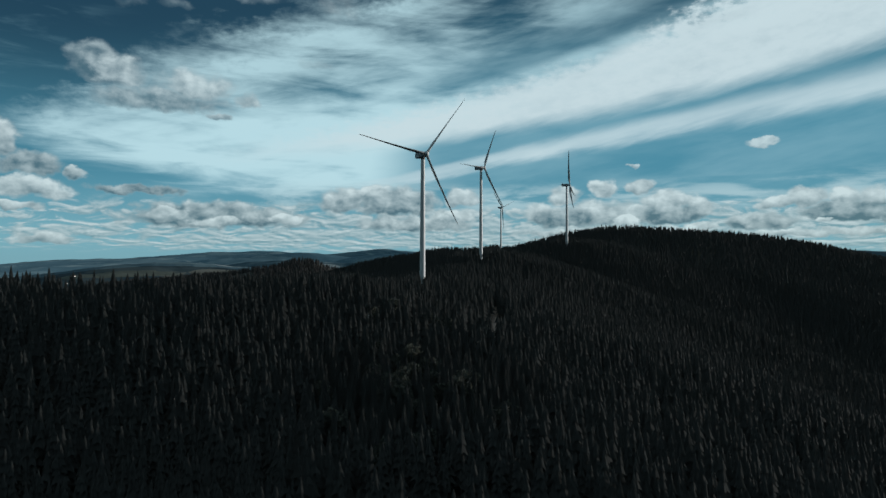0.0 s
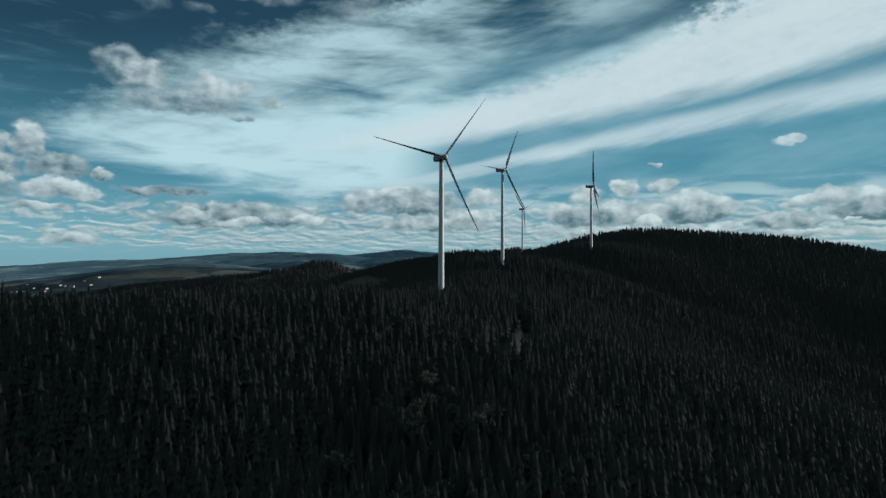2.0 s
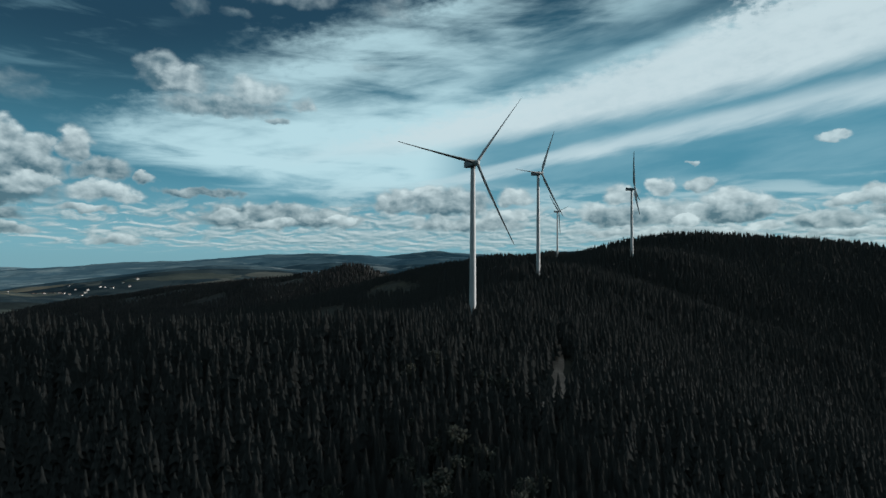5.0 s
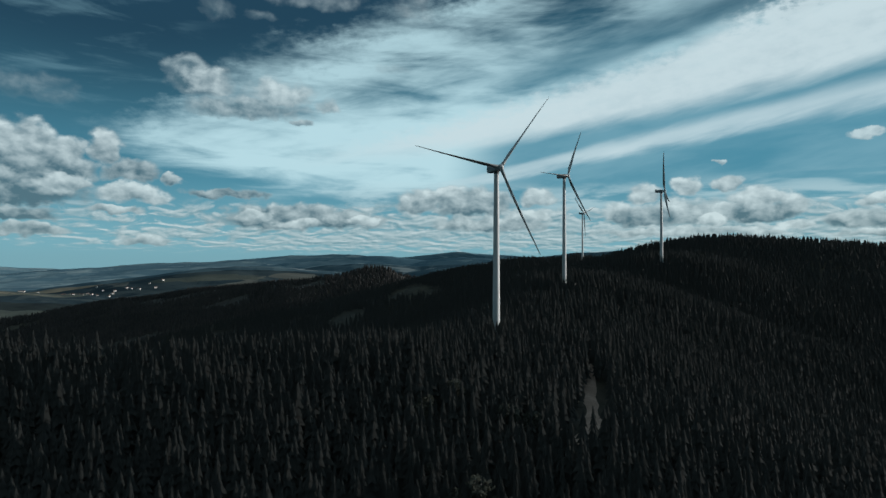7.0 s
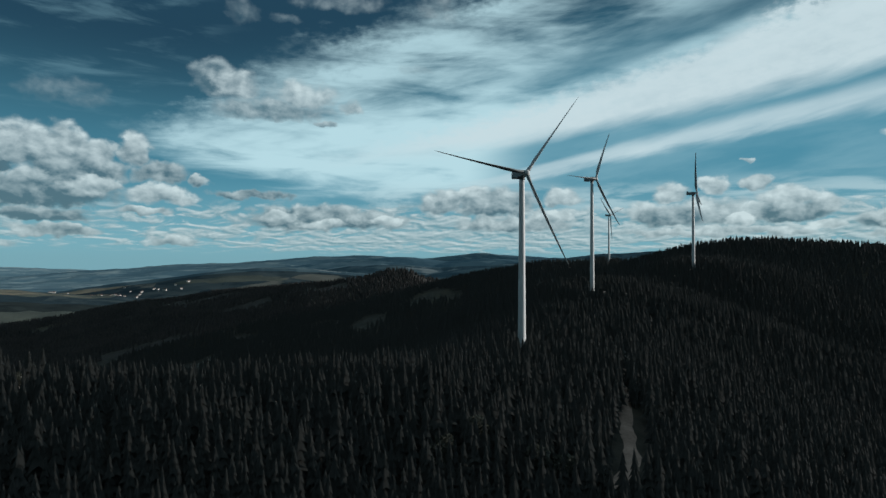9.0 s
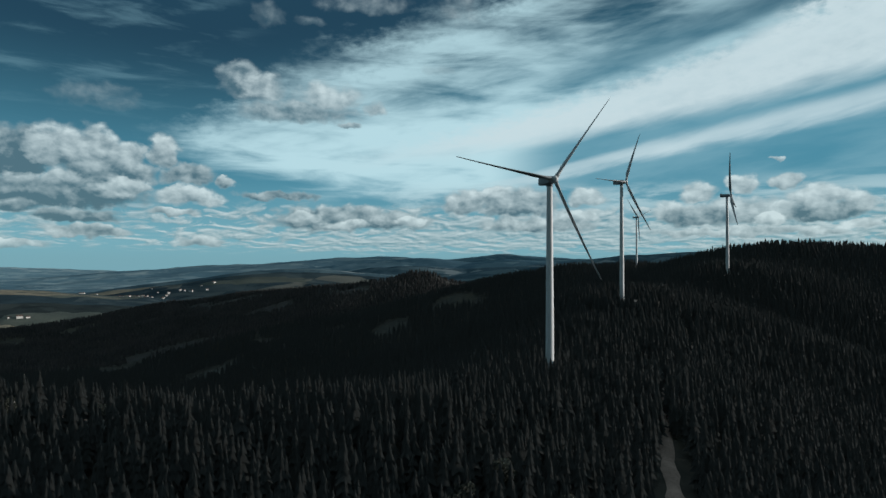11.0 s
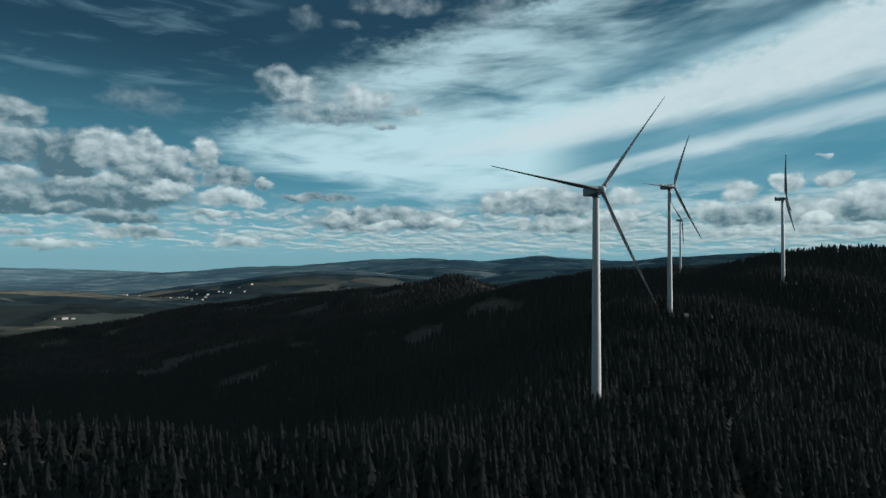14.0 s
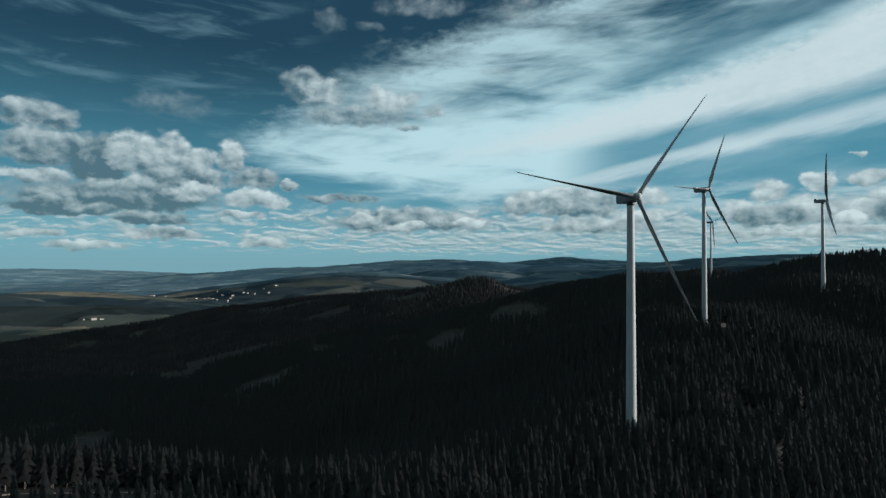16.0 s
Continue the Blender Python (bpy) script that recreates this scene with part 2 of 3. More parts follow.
# ---- materials ----
def surface(name, tone, other, scale, rough=0.8, fine=0.0, bump=0.0, metal=0.0, islands=0.0, coords="Object", through=0.0, fluffy=0.0):
    """A material of two tones mixed by noise at two scales."""
    m = bpy.data.materials.new(name)
    m.use_nodes = True
    tree = m.node_tree
    shader = tree.nodes["Principled BSDF"]
    where = tree.nodes.new("ShaderNodeTexCoord").outputs[coords]
    big = fbm(tree, where, scale, 4.0, 0.55)
    small = fbm(tree, where, scale * 9.0, 3.0, 0.6)
    mixed = (big * 0.6 + small * 0.4).ramp(0.32, 0.68)
    if islands:
        geo = tree.nodes.new("ShaderNodeNewGeometry")
        mixed = mixed * (1.0 - islands) + Val(tree, geo.outputs["Random Per Island"]) * islands
    tree.links.new(blend(tree, mixed, tone, other), shader.inputs["Base Color"])
    shader.inputs["Roughness"].default_value, shader.inputs["Metallic"].default_value = rough, metal
    shader.inputs["Specular IOR Level"].default_value = 0.3
    if bump:
        node = tree.nodes.new("ShaderNodeBump")
        node.inputs["Strength"].default_value, node.inputs["Distance"].default_value = bump, fine or 0.02
        tree.links.new(small.out, node.inputs["Height"])
        tree.links.new(node.outputs[0], shader.inputs["Normal"])
    if fluffy:
        # many needles in one face: their normals gather round the vertical
        geo, bent = tree.nodes.new("ShaderNodeNewGeometry"), tree.nodes.new("ShaderNodeMix")
        bent.data_type = "VECTOR"
        bent.inputs[0].default_value = fluffy
        bent.inputs[5].default_value = (0.0, 0.0, 1.0)
        tree.links.new(geo.outputs["Normal"], bent.inputs[4])
        unit = tree.nodes.new("ShaderNodeVectorMath")
        unit.operation = "NORMALIZE"
        tree.links.new(bent.outputs[1], unit.inputs[0])
        tree.links.new(unit.outputs[0], shader.inputs["Normal"])
    if through:
        leaf, mix = tree.nodes.new("ShaderNodeBsdfTranslucent"), tree.nodes.new("ShaderNodeMixShader")
        tree.links.new(shader.inputs["Base Color"].links[0].from_socket, leaf.inputs[0])
        mix.inputs[0].default_value = through
        tree.links.new(shader.outputs[0], mix.inputs[1])
        tree.links.new(leaf.outputs[0], mix.inputs[2])
        tree.links.new(mix.outputs[0], tree.nodes["Material Output"].inputs[0])
    return m


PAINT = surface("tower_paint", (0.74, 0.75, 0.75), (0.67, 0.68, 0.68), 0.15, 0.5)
# shade on blades and nacelle is toned into these greys, darker than the tower
BLADE = surface("shaded_blade_paint", (0.44, 0.455, 0.46), (0.37, 0.385, 0.39), 0.2, 0.42)
NACELLE = surface("shaded_nacelle_paint", (0.33, 0.35, 0.36), (0.26, 0.28, 0.29), 0.4, 0.5)
METAL = surface("dark_metal", (0.10, 0.105, 0.11), (0.15, 0.155, 0.16), 1.0, 0.5, metal=0.6)
CONCRETE = surface("concrete", (0.30, 0.29, 0.28), (0.22, 0.215, 0.21), 0.5, 0.9, 0.05, 0.4)
NEEDLES = surface("spruce_needles", (0.056, 0.060, 0.056), (0.068, 0.072, 0.067), 0.08, 0.95, islands=0.3, through=0.2, fluffy=0.92)
MIXED = surface("mixed_woods", (0.044, 0.045, 0.044), (0.112, 0.102, 0.094), 0.011, 0.95, islands=0.35, through=0.2, fluffy=0.75)
LEAVES = surface("broad_leaves", (0.070, 0.078, 0.062), (0.11, 0.112, 0.090), 0.3, 0.8, islands=0.4, through=0.3, fluffy=0.6)
BARK = surface("bark", (0.11, 0.095, 0.085), (0.24, 0.22, 0.20), 1.5, 0.9, 0.05, 0.5)
GRAVEL = surface("gravel_track", (0.50, 0.375, 0.31), (0.27, 0.205, 0.17), 0.12, 0.95, 0.1, 0.5)
GRASS = surface("rough_grass", (0.024, 0.025, 0.021), (0.050, 0.046, 0.037), 0.05, 0.95, 0.1, 0.5)
HEATH = surface("dry_heath", (0.070, 0.062, 0.053), (0.042, 0.040, 0.036), 0.03, 0.95, 0.1, 0.5)
WALLS = surface("rendered_wall", (0.74, 0.72, 0.68), (0.62, 0.60, 0.56), 0.2, 0.9)
TILES = surface("roof_tiles", (0.16, 0.105, 0.085), (0.11, 0.08, 0.07), 0.6, 0.9)


def ground_material():
    """Forest floor, with brown litter, stumps' grey and patches of grass."""
    m = bpy.data.materials.new("forest_floor")
    m.use_nodes = True
    tree = m.node_tree
    shader = tree.nodes["Principled BSDF"]
    where = tree.nodes.new("ShaderNodeTexCoord").outputs["Object"]
    big, small = fbm(tree, where, 0.004, 6.0, 0.6), fbm(tree, where, 0.09, 5.0, 0.65)
    c = blend(tree, small.ramp(0.35, 0.65), (0.048, 0.050, 0.043), (0.080, 0.076, 0.064))
    c = blend(tree, (big * 0.75 + small * 0.25).ramp(0.53, 0.60), c, (0.085, 0.078, 0.058))
    tree.links.new(c, shader.inputs["Base Color"])
    shader.inputs["Roughness"].default_value = 0.95
    shader.inputs["Specular IOR Level"].default_value = 0.1
    return m


def country_material(name, woods_a, woods_b, field_a, field_b, pale):
    """Farmland far off: woods, meadows and stubble in parcels."""
    m = bpy.data.materials.new(name)
    m.use_nodes = True
    tree = m.node_tree
    shader = tree.nodes["Principled BSDF"]
    where = tree.nodes.new("ShaderNodeTexCoord").outputs["UV"]
    big, small = fbm(tree, where, 0.8, 6.0, 0.62), fbm(tree, where, 9.0, 5.0, 0.65)
    cells = tree.nodes.new("ShaderNodeTexVoronoi")
    cells.inputs["Scale"].default_value = 3.2
    tree.links.new(where, cells.inputs["Vector"])
    tint = tree.nodes.new("ShaderNodeSeparateColor")
    tree.links.new(cells.outputs["Color"], tint.inputs[0])
    pick = Val(tree, tint.outputs[0])
    parcel = blend(tree, pick * 0.7 + small * 0.3, field_a, field_b)
    parcel = blend(tree, Val(tree, tint.outputs[1]).ramp(0.80, 0.83), parcel, pale)
    woods = blend(tree, small.ramp(0.3, 0.7), woods_a, woods_b)
    c = blend(tree, (big * 0.70 + small * 0.18 + pick * 0.12).ramp(0.49, 0.52), woods, parcel)
    tree.links.new(c, shader.inputs["Base Color"])
    shader.inputs["Roughness"].default_value = 0.95
    shader.inputs["Specular IOR Level"].default_value = 0.1
    return m


FLOOR = ground_material()
# aerial haze is put into these base colours, bluer and paler zone by zone
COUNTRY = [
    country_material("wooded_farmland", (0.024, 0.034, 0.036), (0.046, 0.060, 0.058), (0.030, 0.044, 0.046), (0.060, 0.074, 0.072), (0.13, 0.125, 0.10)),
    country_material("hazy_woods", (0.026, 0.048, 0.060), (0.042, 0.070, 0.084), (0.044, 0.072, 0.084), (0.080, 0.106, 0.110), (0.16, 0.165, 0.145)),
    country_material("haze_blue_plain", (0.058, 0.110, 0.138), (0.084, 0.145, 0.176), (0.096, 0.160, 0.188), (0.15, 0.22, 0.24), (0.28, 0.33, 0.34)),
    country_material("haze_blue_hills", (0.092, 0.180, 0.232), (0.122, 0.222, 0.275), (0.13, 0.23, 0.28), (0.19, 0.29, 0.33), (0.28, 0.38, 0.41)),
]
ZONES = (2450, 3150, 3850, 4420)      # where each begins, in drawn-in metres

# ---- the lie of the land ----
MID = (-7.0, 85.0, 24.0)          # the middle of the flight
NEAR, REACH, SCALE = 2500.0, 2450.0, 3300.0
SOFT = 5.0                        # how gently crests run into one another


def drawn_in(r):
    """Distances past NEAR are drawn in, so that sixty kilometres fit."""
    return np.where(r < NEAR, r, NEAR + REACH * (1 - np.exp(-(np.maximum(r, NEAR) - NEAR) / SCALE)))


def drawn_out(q):
    return np.where(q < NEAR, q, NEAR - SCALE * np.log(np.maximum(1e-9, 1 - (np.maximum(q, NEAR) - NEAR) / REACH)))


# crests: slope of the sides, width of the round top, points along the crest
CRESTS = [
    (0.40, 80, [(-40, -320, -112), (-10, 0, -82), (12, 180, -56), (22, 307, -39), (-2, 412, -27), (28, 560, -17), (42, 640, -14), (47, 690, 3), (95, 780, -4), (150, 865, -2), (194, 922, 20), (262, 1060, 32), (357, 1198, 58)]),
    (0.55, 60, [(-430, 220, -33), (-300, 255, -24), (-190, 286, -20.5), (-103, 290, -20.5), (-56, 316, -21), (-12, 395, -28)]),
    (0.34, 110, [(215, 1390, 2), (272, 1296, 28), (311, 1242, 53), (357, 1198, 58), (463, 1182, 55), (568, 1169, 46), (677, 1168, 24), (861, 1167, 0), (1300, 1250, -30)]),
    (0.30, 70, [(-244, 1409, -37), (-192, 1417, -26), (-139, 1423, -10), (-59, 1429, 13), (22, 1430, 27), (102, 1426, 25), (188, 1418, 21), (143, 1438, 32)]),
    (0.26, 90, [(-180, 1990, -40), (-299, 1930, -36), (-360, 1925, -30), (-433, 1890, -14), (-520, 1850, -24), (-716, 1930, -44), (-1058, 2045, -68), (-1381, 2077, -109), (-1597, 2035, -152), (-1782, 1475, -212)]),
    (0.62, 25, [(-452, 1884, 3), (-414, 1896, 3)]),
    (0.13, 300, [(-3364, 2351, -116), (-3039, 2783, -113), (-2826, 3011, -141), (-2599, 3218, -191)]),
    (0.14, 300, [(-3375, 4134, -194), (-3097, 4477, -138), (-2685, 4973, -66), (-2328, 5155, -4), (-1853, 5348, -48), (-1285, 5413, -110)]),
    (0.16, 300, [(-78, 6164, 54), (713, 6120, 130), (1329, 6012, 173), (2072, 5790, 132), (3353, 4976, 105), (4600, 4000, 60)]),
    (0.16, 250, [(-2785, 7135, -71), (-2187, 7343, -8), (-1779, 7454, 30), (-1232, 7565, -13), (-489, 7650, 26), (35, 7665, 16)]),
    (0.15, 300, [(-4010, 8784, -16), (-3191, 9118, 42), (-2681, 9283, 80), (-2120, 9428, 136), (-1470, 9553, 100), (-954, 9618, 130), (-280, 9661, 88), (527, 9649, 77)]),
    (0.10, 700, [(-8255, 11483, -81), (-6815, 12402, 53), (-5187, 13174, 180), (-4447, 13445, 165), (-3564, 13707, 229), (-2670, 13911, 185), (-1652, 14069, 236), (-406, 14159, 190), (1573, 14074, 251), (4602, 13382, 244)]),
    (0.05, 1500, [(-18445, 12179, -79), (-17212, 13885, -6), (-16356, 14895, -71)]),
]


def waves(x, y, size, seed):
    """Smooth uneven ground from a few crossing waves."""
    rng = np.random.RandomState(seed)
    h = np.zeros_like(x)
    for k in range(9):
        a, s, p = rng.uniform(0, 6.283), size * rng.uniform(0.45, 1.6), rng.uniform(0, 6.283)
        h += np.sin((x * math.cos(a) + y * math.sin(a)) * 6.283 / s + p) * (s / size) / 9
    return h


def height(x, y):
    """The ground's height at true places."""
    x, y = np.asarray(x, float), np.asarray(y, float)
    r = np.hypot(x - MID[0], y - MID[1])
    floor = -165 - 0.03 * np.clip(r - 500, 0, 4500)
    total = np.exp(np.clip(floor, -400, 400) / SOFT)
    for k, w, points in CRESTS:
        best = np.full(x.shape, -900.0)
        for (ax, ay, az), (bx, by, bz) in zip(points, points[1:]):
            ex, ey = bx - ax, by - ay
            s = np.clip(((x - ax) * ex + (y - ay) * ey) / (ex * ex + ey * ey), 0, 1)
            d = np.hypot(x - ax - s * ex, y - ay - s * ey)
            best = np.maximum(best, az + (bz - az) * s - k * (np.sqrt(d * d + w * w) - w))
        total = total + np.exp(np.clip(best, -700, 400) / SOFT)
    h = np.log(total) * SOFT
    rise = np.clip((r - 150) / 500, 0, 1)
    return h + waves(x, y, 60, 1) * 1.5 + waves(x, y, 260, 2) * 9 * rise + waves(x, y, 900, 3) * 16 * np.clip((r - 1300) / 1500, 0, 1) + waves(x, y, 2400, 4) * 110 * np.clip((r - 6500) / 5000, 0, 1) * np.clip(1.1 + x / np.maximum(y, 1.0), 0, 1)


def place(x, y, lift=0.0):
    """Where a true place stands in the drawn-in world."""
    x, y = np.asarray(x, float), np.asarray(y, float)
    r = np.hypot(x - MID[0], y - MID[1])
    f = np.where(r < NEAR, 1.0, drawn_in(r) / np.maximum(r, 1.0))
    z = height(x, y) + lift
    return MID[0] + (x - MID[0]) * f, MID[1] + (y - MID[1]) * f, MID[2] + (z - MID[2]) * f


def mesh_from(name, co, faces, mats, smooth=False):
    me = bpy.data.meshes.new(name)
    me.from_pydata(co, [], faces)
    for m in mats:
        me.materials.append(m)
    if smooth:
        me.polygons.foreach_set("use_smooth", np.ones(len(me.polygons), bool))
    me.update()
    return me


def quick_mesh(name, co, tris, mats):
    """A mesh of triangles from arrays."""
    me = bpy.data.meshes.new(name)
    me.vertices.add(len(co))
    me.vertices.foreach_set("co", np.asarray(co, np.float32).ravel())
    me.loops.add(tris.size)
    me.loops.foreach_set("vertex_index", np.asarray(tris, np.int32).ravel())
    me.polygons.add(len(tris))
    me.polygons.foreach_set("loop_start", np.arange(0, tris.size, 3, dtype=np.int32))
    for m in mats:
        me.materials.append(m)
    me.update(calc_edges=True)
    return me


def part(name, bm, material, parent, label=""):
    me = bpy.data.meshes.new(name)
    bm.to_mesh(me)
    bm.free()
    me.materials.append(material)
    ob = new(name, me)
    ob.parent = parent
    return tagged(ob, label) if label else ob


def build_ground():
    fine = np.radians(np.linspace(-58, 72, 460))
    rest = np.radians(np.linspace(72, 302, 60))[1:-1]
    az = np.concatenate([fine, rest])
    q = np.concatenate([[0.0], np.geomspace(12, 2500, 230), np.linspace(2500, 4940, 130)[1:]])
    r = drawn_out(q)
    A, R = np.meshgrid(az, r, indexing="ij")
    X, Y = MID[0] - np.sin(A) * R, MID[1] + np.cos(A) * R
    x, y, z = place(X, Y)
    n, m = A.shape
    ids = np.arange(n * m).reshape(n, m)
    a, b = ids, np.roll(ids, -1, axis=0)
    quads = np.stack([a[:, :-1], b[:, :-1], b[:, 1:], a[:, 1:]], -1).reshape(-1, 4)
    me = bpy.data.meshes.new("ground")
    me.vertices.add(n * m)
    me.vertices.foreach_set("co", np.stack([x, y, z], -1).astype(np.float32).ravel())
    me.loops.add(quads.size)
    me.loops.foreach_set("vertex_index", quads.astype(np.int32)[:, ::-1].ravel())
    me.polygons.add(len(quads))
    me.polygons.foreach_set("loop_start", np.arange(0, quads.size, 4, dtype=np.int32))
    # zone by distance: the haze painted in the colours grows in steps
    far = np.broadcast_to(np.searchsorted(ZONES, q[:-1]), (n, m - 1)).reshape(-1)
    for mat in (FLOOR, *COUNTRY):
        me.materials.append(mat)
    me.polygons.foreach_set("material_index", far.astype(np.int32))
    me.polygons.foreach_set("use_smooth", np.ones(len(quads), bool))
    me.update(calc_edges=True)
    uv = me.uv_layers.new(name="true_km")
    idx = quads[:, ::-1].ravel()
    uv.data.foreach_set("uv", np.stack([X.ravel()[idx] / 1000, Y.ravel()[idx] / 1000], -1).astype(np.float32).ravel())
    tagged(new("ground", me), "hilly forest floor falling away to distant farmland", "ground", kind="structure")


build_ground()

# ---- tracks and clearings ----
TRACK = [(17, 284), (22, 296), (26, 310), (28, 335), (31, 365), (36, 405), (48, 452), (72, 520), (80, 600), (70, 670), (92, 760), (140, 850), (186, 900), (215, 915)]
SPUR = [(-225, 272), (-190, 306), (-158, 330), (-125, 342), (-100, 362), (-84, 380)]
PADS = [(20, 436, 28, 10, 14), (62, 684, 22, 14, 60), (206, 912, 24, 14, 30), (156, 1432, 28, 14, 20)]
GLADES = [(44, 666, 15, 26, 0), (186, 896, 15, 28, -14), (-152, 318, 58, 30, 32), ]
HEATHS = [(-910, 1355, 110, 42, 30), (-1202, 1921, 60, 50, 0), (-335, 1905, 60, 45, 20), (-640, 1330, 60, 22, -30), (-1050, 1890, 120, 55, 20), (-820, 1690, 90, 45, 40), (-1300, 1760, 100, 40, 30), (-610, 1720, 70, 40, 0), (-430, 1240, 60, 25, -20), (-700, 1870, 80, 40, 15)]


def smooth_line(points, step):
    """Evenly stepped points on a curve through points."""
    p = [Vector((*a, 0)) for a in points]
    p = [p[0] * 2 - p[1], *p, p[-1] * 2 - p[-2]]
    out = []
    for a, b, c, d in zip(p, p[1:], p[2:], p[3:]):
        n = max(2, int((c - b).length / step))
        for k in range(n):
            t = k / n
            out.append(0.5 * (2 * b + (c - a) * t + (2 * a - 5 * b + 4 * c - d) * t * t + (3 * b - a - 3 * c + d) * t ** 3))
    return [(v.x, v.y) for v in out]


TRACK_LINE, SPUR_LINE = smooth_line(TRACK, 6), smooth_line(SPUR, 6)


def build_track(name, line, width, label):
    co, faces = [], []
    cols = 5
    for i, (x, y) in enumerate(line):
        (ax, ay), (bx, by) = line[max(0, i - 1)], line[min(len(line) - 1, i + 1)]
        n = Vector((by - ay, ax - bx)).normalized()
        w = width * (1 + 0.18 * math.sin(i * 1.7) + 0.1 * math.sin(i * 4.1))
        for k in range(cols):
            s = (k / (cols - 1) - 0.5) * w
            px, py = x + n.x * s, y + n.y * s
            co.append((px, py, 0.45 - (0.5 if k in (0, cols - 1) else 0)))
        if i:
            b = (i - 1) * cols
            faces += [(b + k, b + k + 1, b + k + 1 + cols, b + k + cols) for k in range(cols - 1)]
    flat = np.array(co)
    flat[:, 2] += height(flat[:, 0], flat[:, 1])
    me = mesh_from(name, flat.tolist(), faces, [GRAVEL], True)
    tagged(new(name, me), label, "track", kind="structure")


def build_patch(name, x0, y0, a, b, turn, material, label, category, lift=0.4):
    """A clearing with an uneven edge, laid on the ground."""
    co, faces = [], []
    rings, spokes = 6, 28
    rng = random.Random(int(x0 * 7 + y0))
    edge = [1 + rng.uniform(-0.16, 0.16) for _ in range(spokes)]
    c, s = math.cos(radians(turn)), math.sin(radians(turn))
    for i in range(rings + 1):
        for k in range(spokes):
            t = k / spokes * 6.2832
            q = i / rings * edge[k]
            dx, dy = math.cos(t) * a * q, math.sin(t) * b * q
            co.append((x0 + dx * c - dy * s, y0 + dx * s + dy * c, lift if i < rings else -0.4))
    flat = np.array(co)
    co = np.stack(place(flat[:, 0], flat[:, 1], flat[:, 2]), -1).tolist()
    for i in range(rings):
        for k in range(spokes):
            n = (k + 1) % spokes
            faces.append((i * spokes + k, (i + 1) * spokes + k, (i + 1) * spokes + n, i * spokes + n))
    return tagged(new(name, mesh_from(name, co, faces, [material], True)), label, category, kind="structure")


build_track("track", TRACK_LINE, 5.5, "pale gravel forest track between dark spruces")
build_track("track", SPUR_LINE, 1.9, "rutted gravel logging track across a felled clearing")
for p in PADS:
    build_patch("crane_pad", *p, GRAVEL, "pale gravel crane pad beside a turbine tower", "pad")
for p in GLADES:
    build_patch("clearing", *p, GRASS, "felled clearing with rough dry grass", "clearing")
for p in HEATHS:
    build_patch("clearing", *p, HEATH, "brown heath clearing on the wooded slope", "clearing")


# ---- wind turbines ----
def loft(bm, rings, close=True):
    """Skin rings of points, with closed ends."""
    made = [[bm.verts.new(p) for p in ring] for ring in rings]
    n = len(made[0])
    for a, b in zip(made, made[1:]):
        for k in range(n):
            bm.faces.new((a[k], a[(k + 1) % n], b[(k + 1) % n], b[k]))
    if close:
        bm.faces.new(list(reversed(made[0])))
        bm.faces.new(made[-1])
    for f in bm.faces:
        f.smooth = True
    return made


def circle(r, z, n=40):
    return [(r * math.cos(k / n * 6.28318), r * math.sin(k / n * 6.28318), z) for k in range(n)]


def box(bm, size, at_, bevel=0.0):
    made = bmesh.ops.create_cube(bm, size=1, matrix=Matrix.Translation(at_) @ Matrix.Diagonal((*size, 1)))["verts"]
    if bevel:
        edges = list({e for v in made for e in v.link_edges})
        bmesh.ops.bevel(bm, geom=edges, offset=bevel, segments=3, profile=0.6, affect="EDGES")


BLADE_LENGTH = 53.5


def blade_mesh():
    """A blade along +z with its chord turned along +x, thin at the tip and bent a little to +x."""
    bm = bmesh.new()
    rings = []
    for i in range(30):
        s = (i / 29) ** 1.0
        r = 1.0 + s * (BLADE_LENGTH - 1.0)
        rootness = max(0.0, 1 - s / 0.16)
        rootness = rootness * rootness * (3 - 2 * rootness)
        chord = 3.3 * min(1.0, s / 0.2 + 0.3) * (1 - 0.78 * max(0, (s - 0.2) / 0.8) ** 0.92)
        if s > 0.97:
            chord *= math.sqrt(max(0.03, (1 - s) / 0.03))
        thick = chord * (0.36 - 0.15 * min(1, s * 1.6))
        twist = radians(14 * (1 - s) ** 2)
        bend = 2.3 * s * s
        ring = []
        for k in range(20):
            t = k / 20 * 6.28318
            cx, cy = math.cos(t), math.sin(t)
            fx = chord * (0.5 * cx - 0.16)
            fy = thick * 0.5 * cy * (1.0 - 0.55 * cx * -1 if cx < 0 else 1.0 - 0.12 * cx)
            px = fx * (1 - rootness) + 1.05 * cx * rootness
            py = fy * (1 - rootness) + 1.05 * cy * rootness
            ring.append((px * math.cos(twist) - py * math.sin(twist) + bend, px * math.sin(twist) + py * math.cos(twist), r))
        rings.append(ring)
    loft(bm, rings)
    return bm


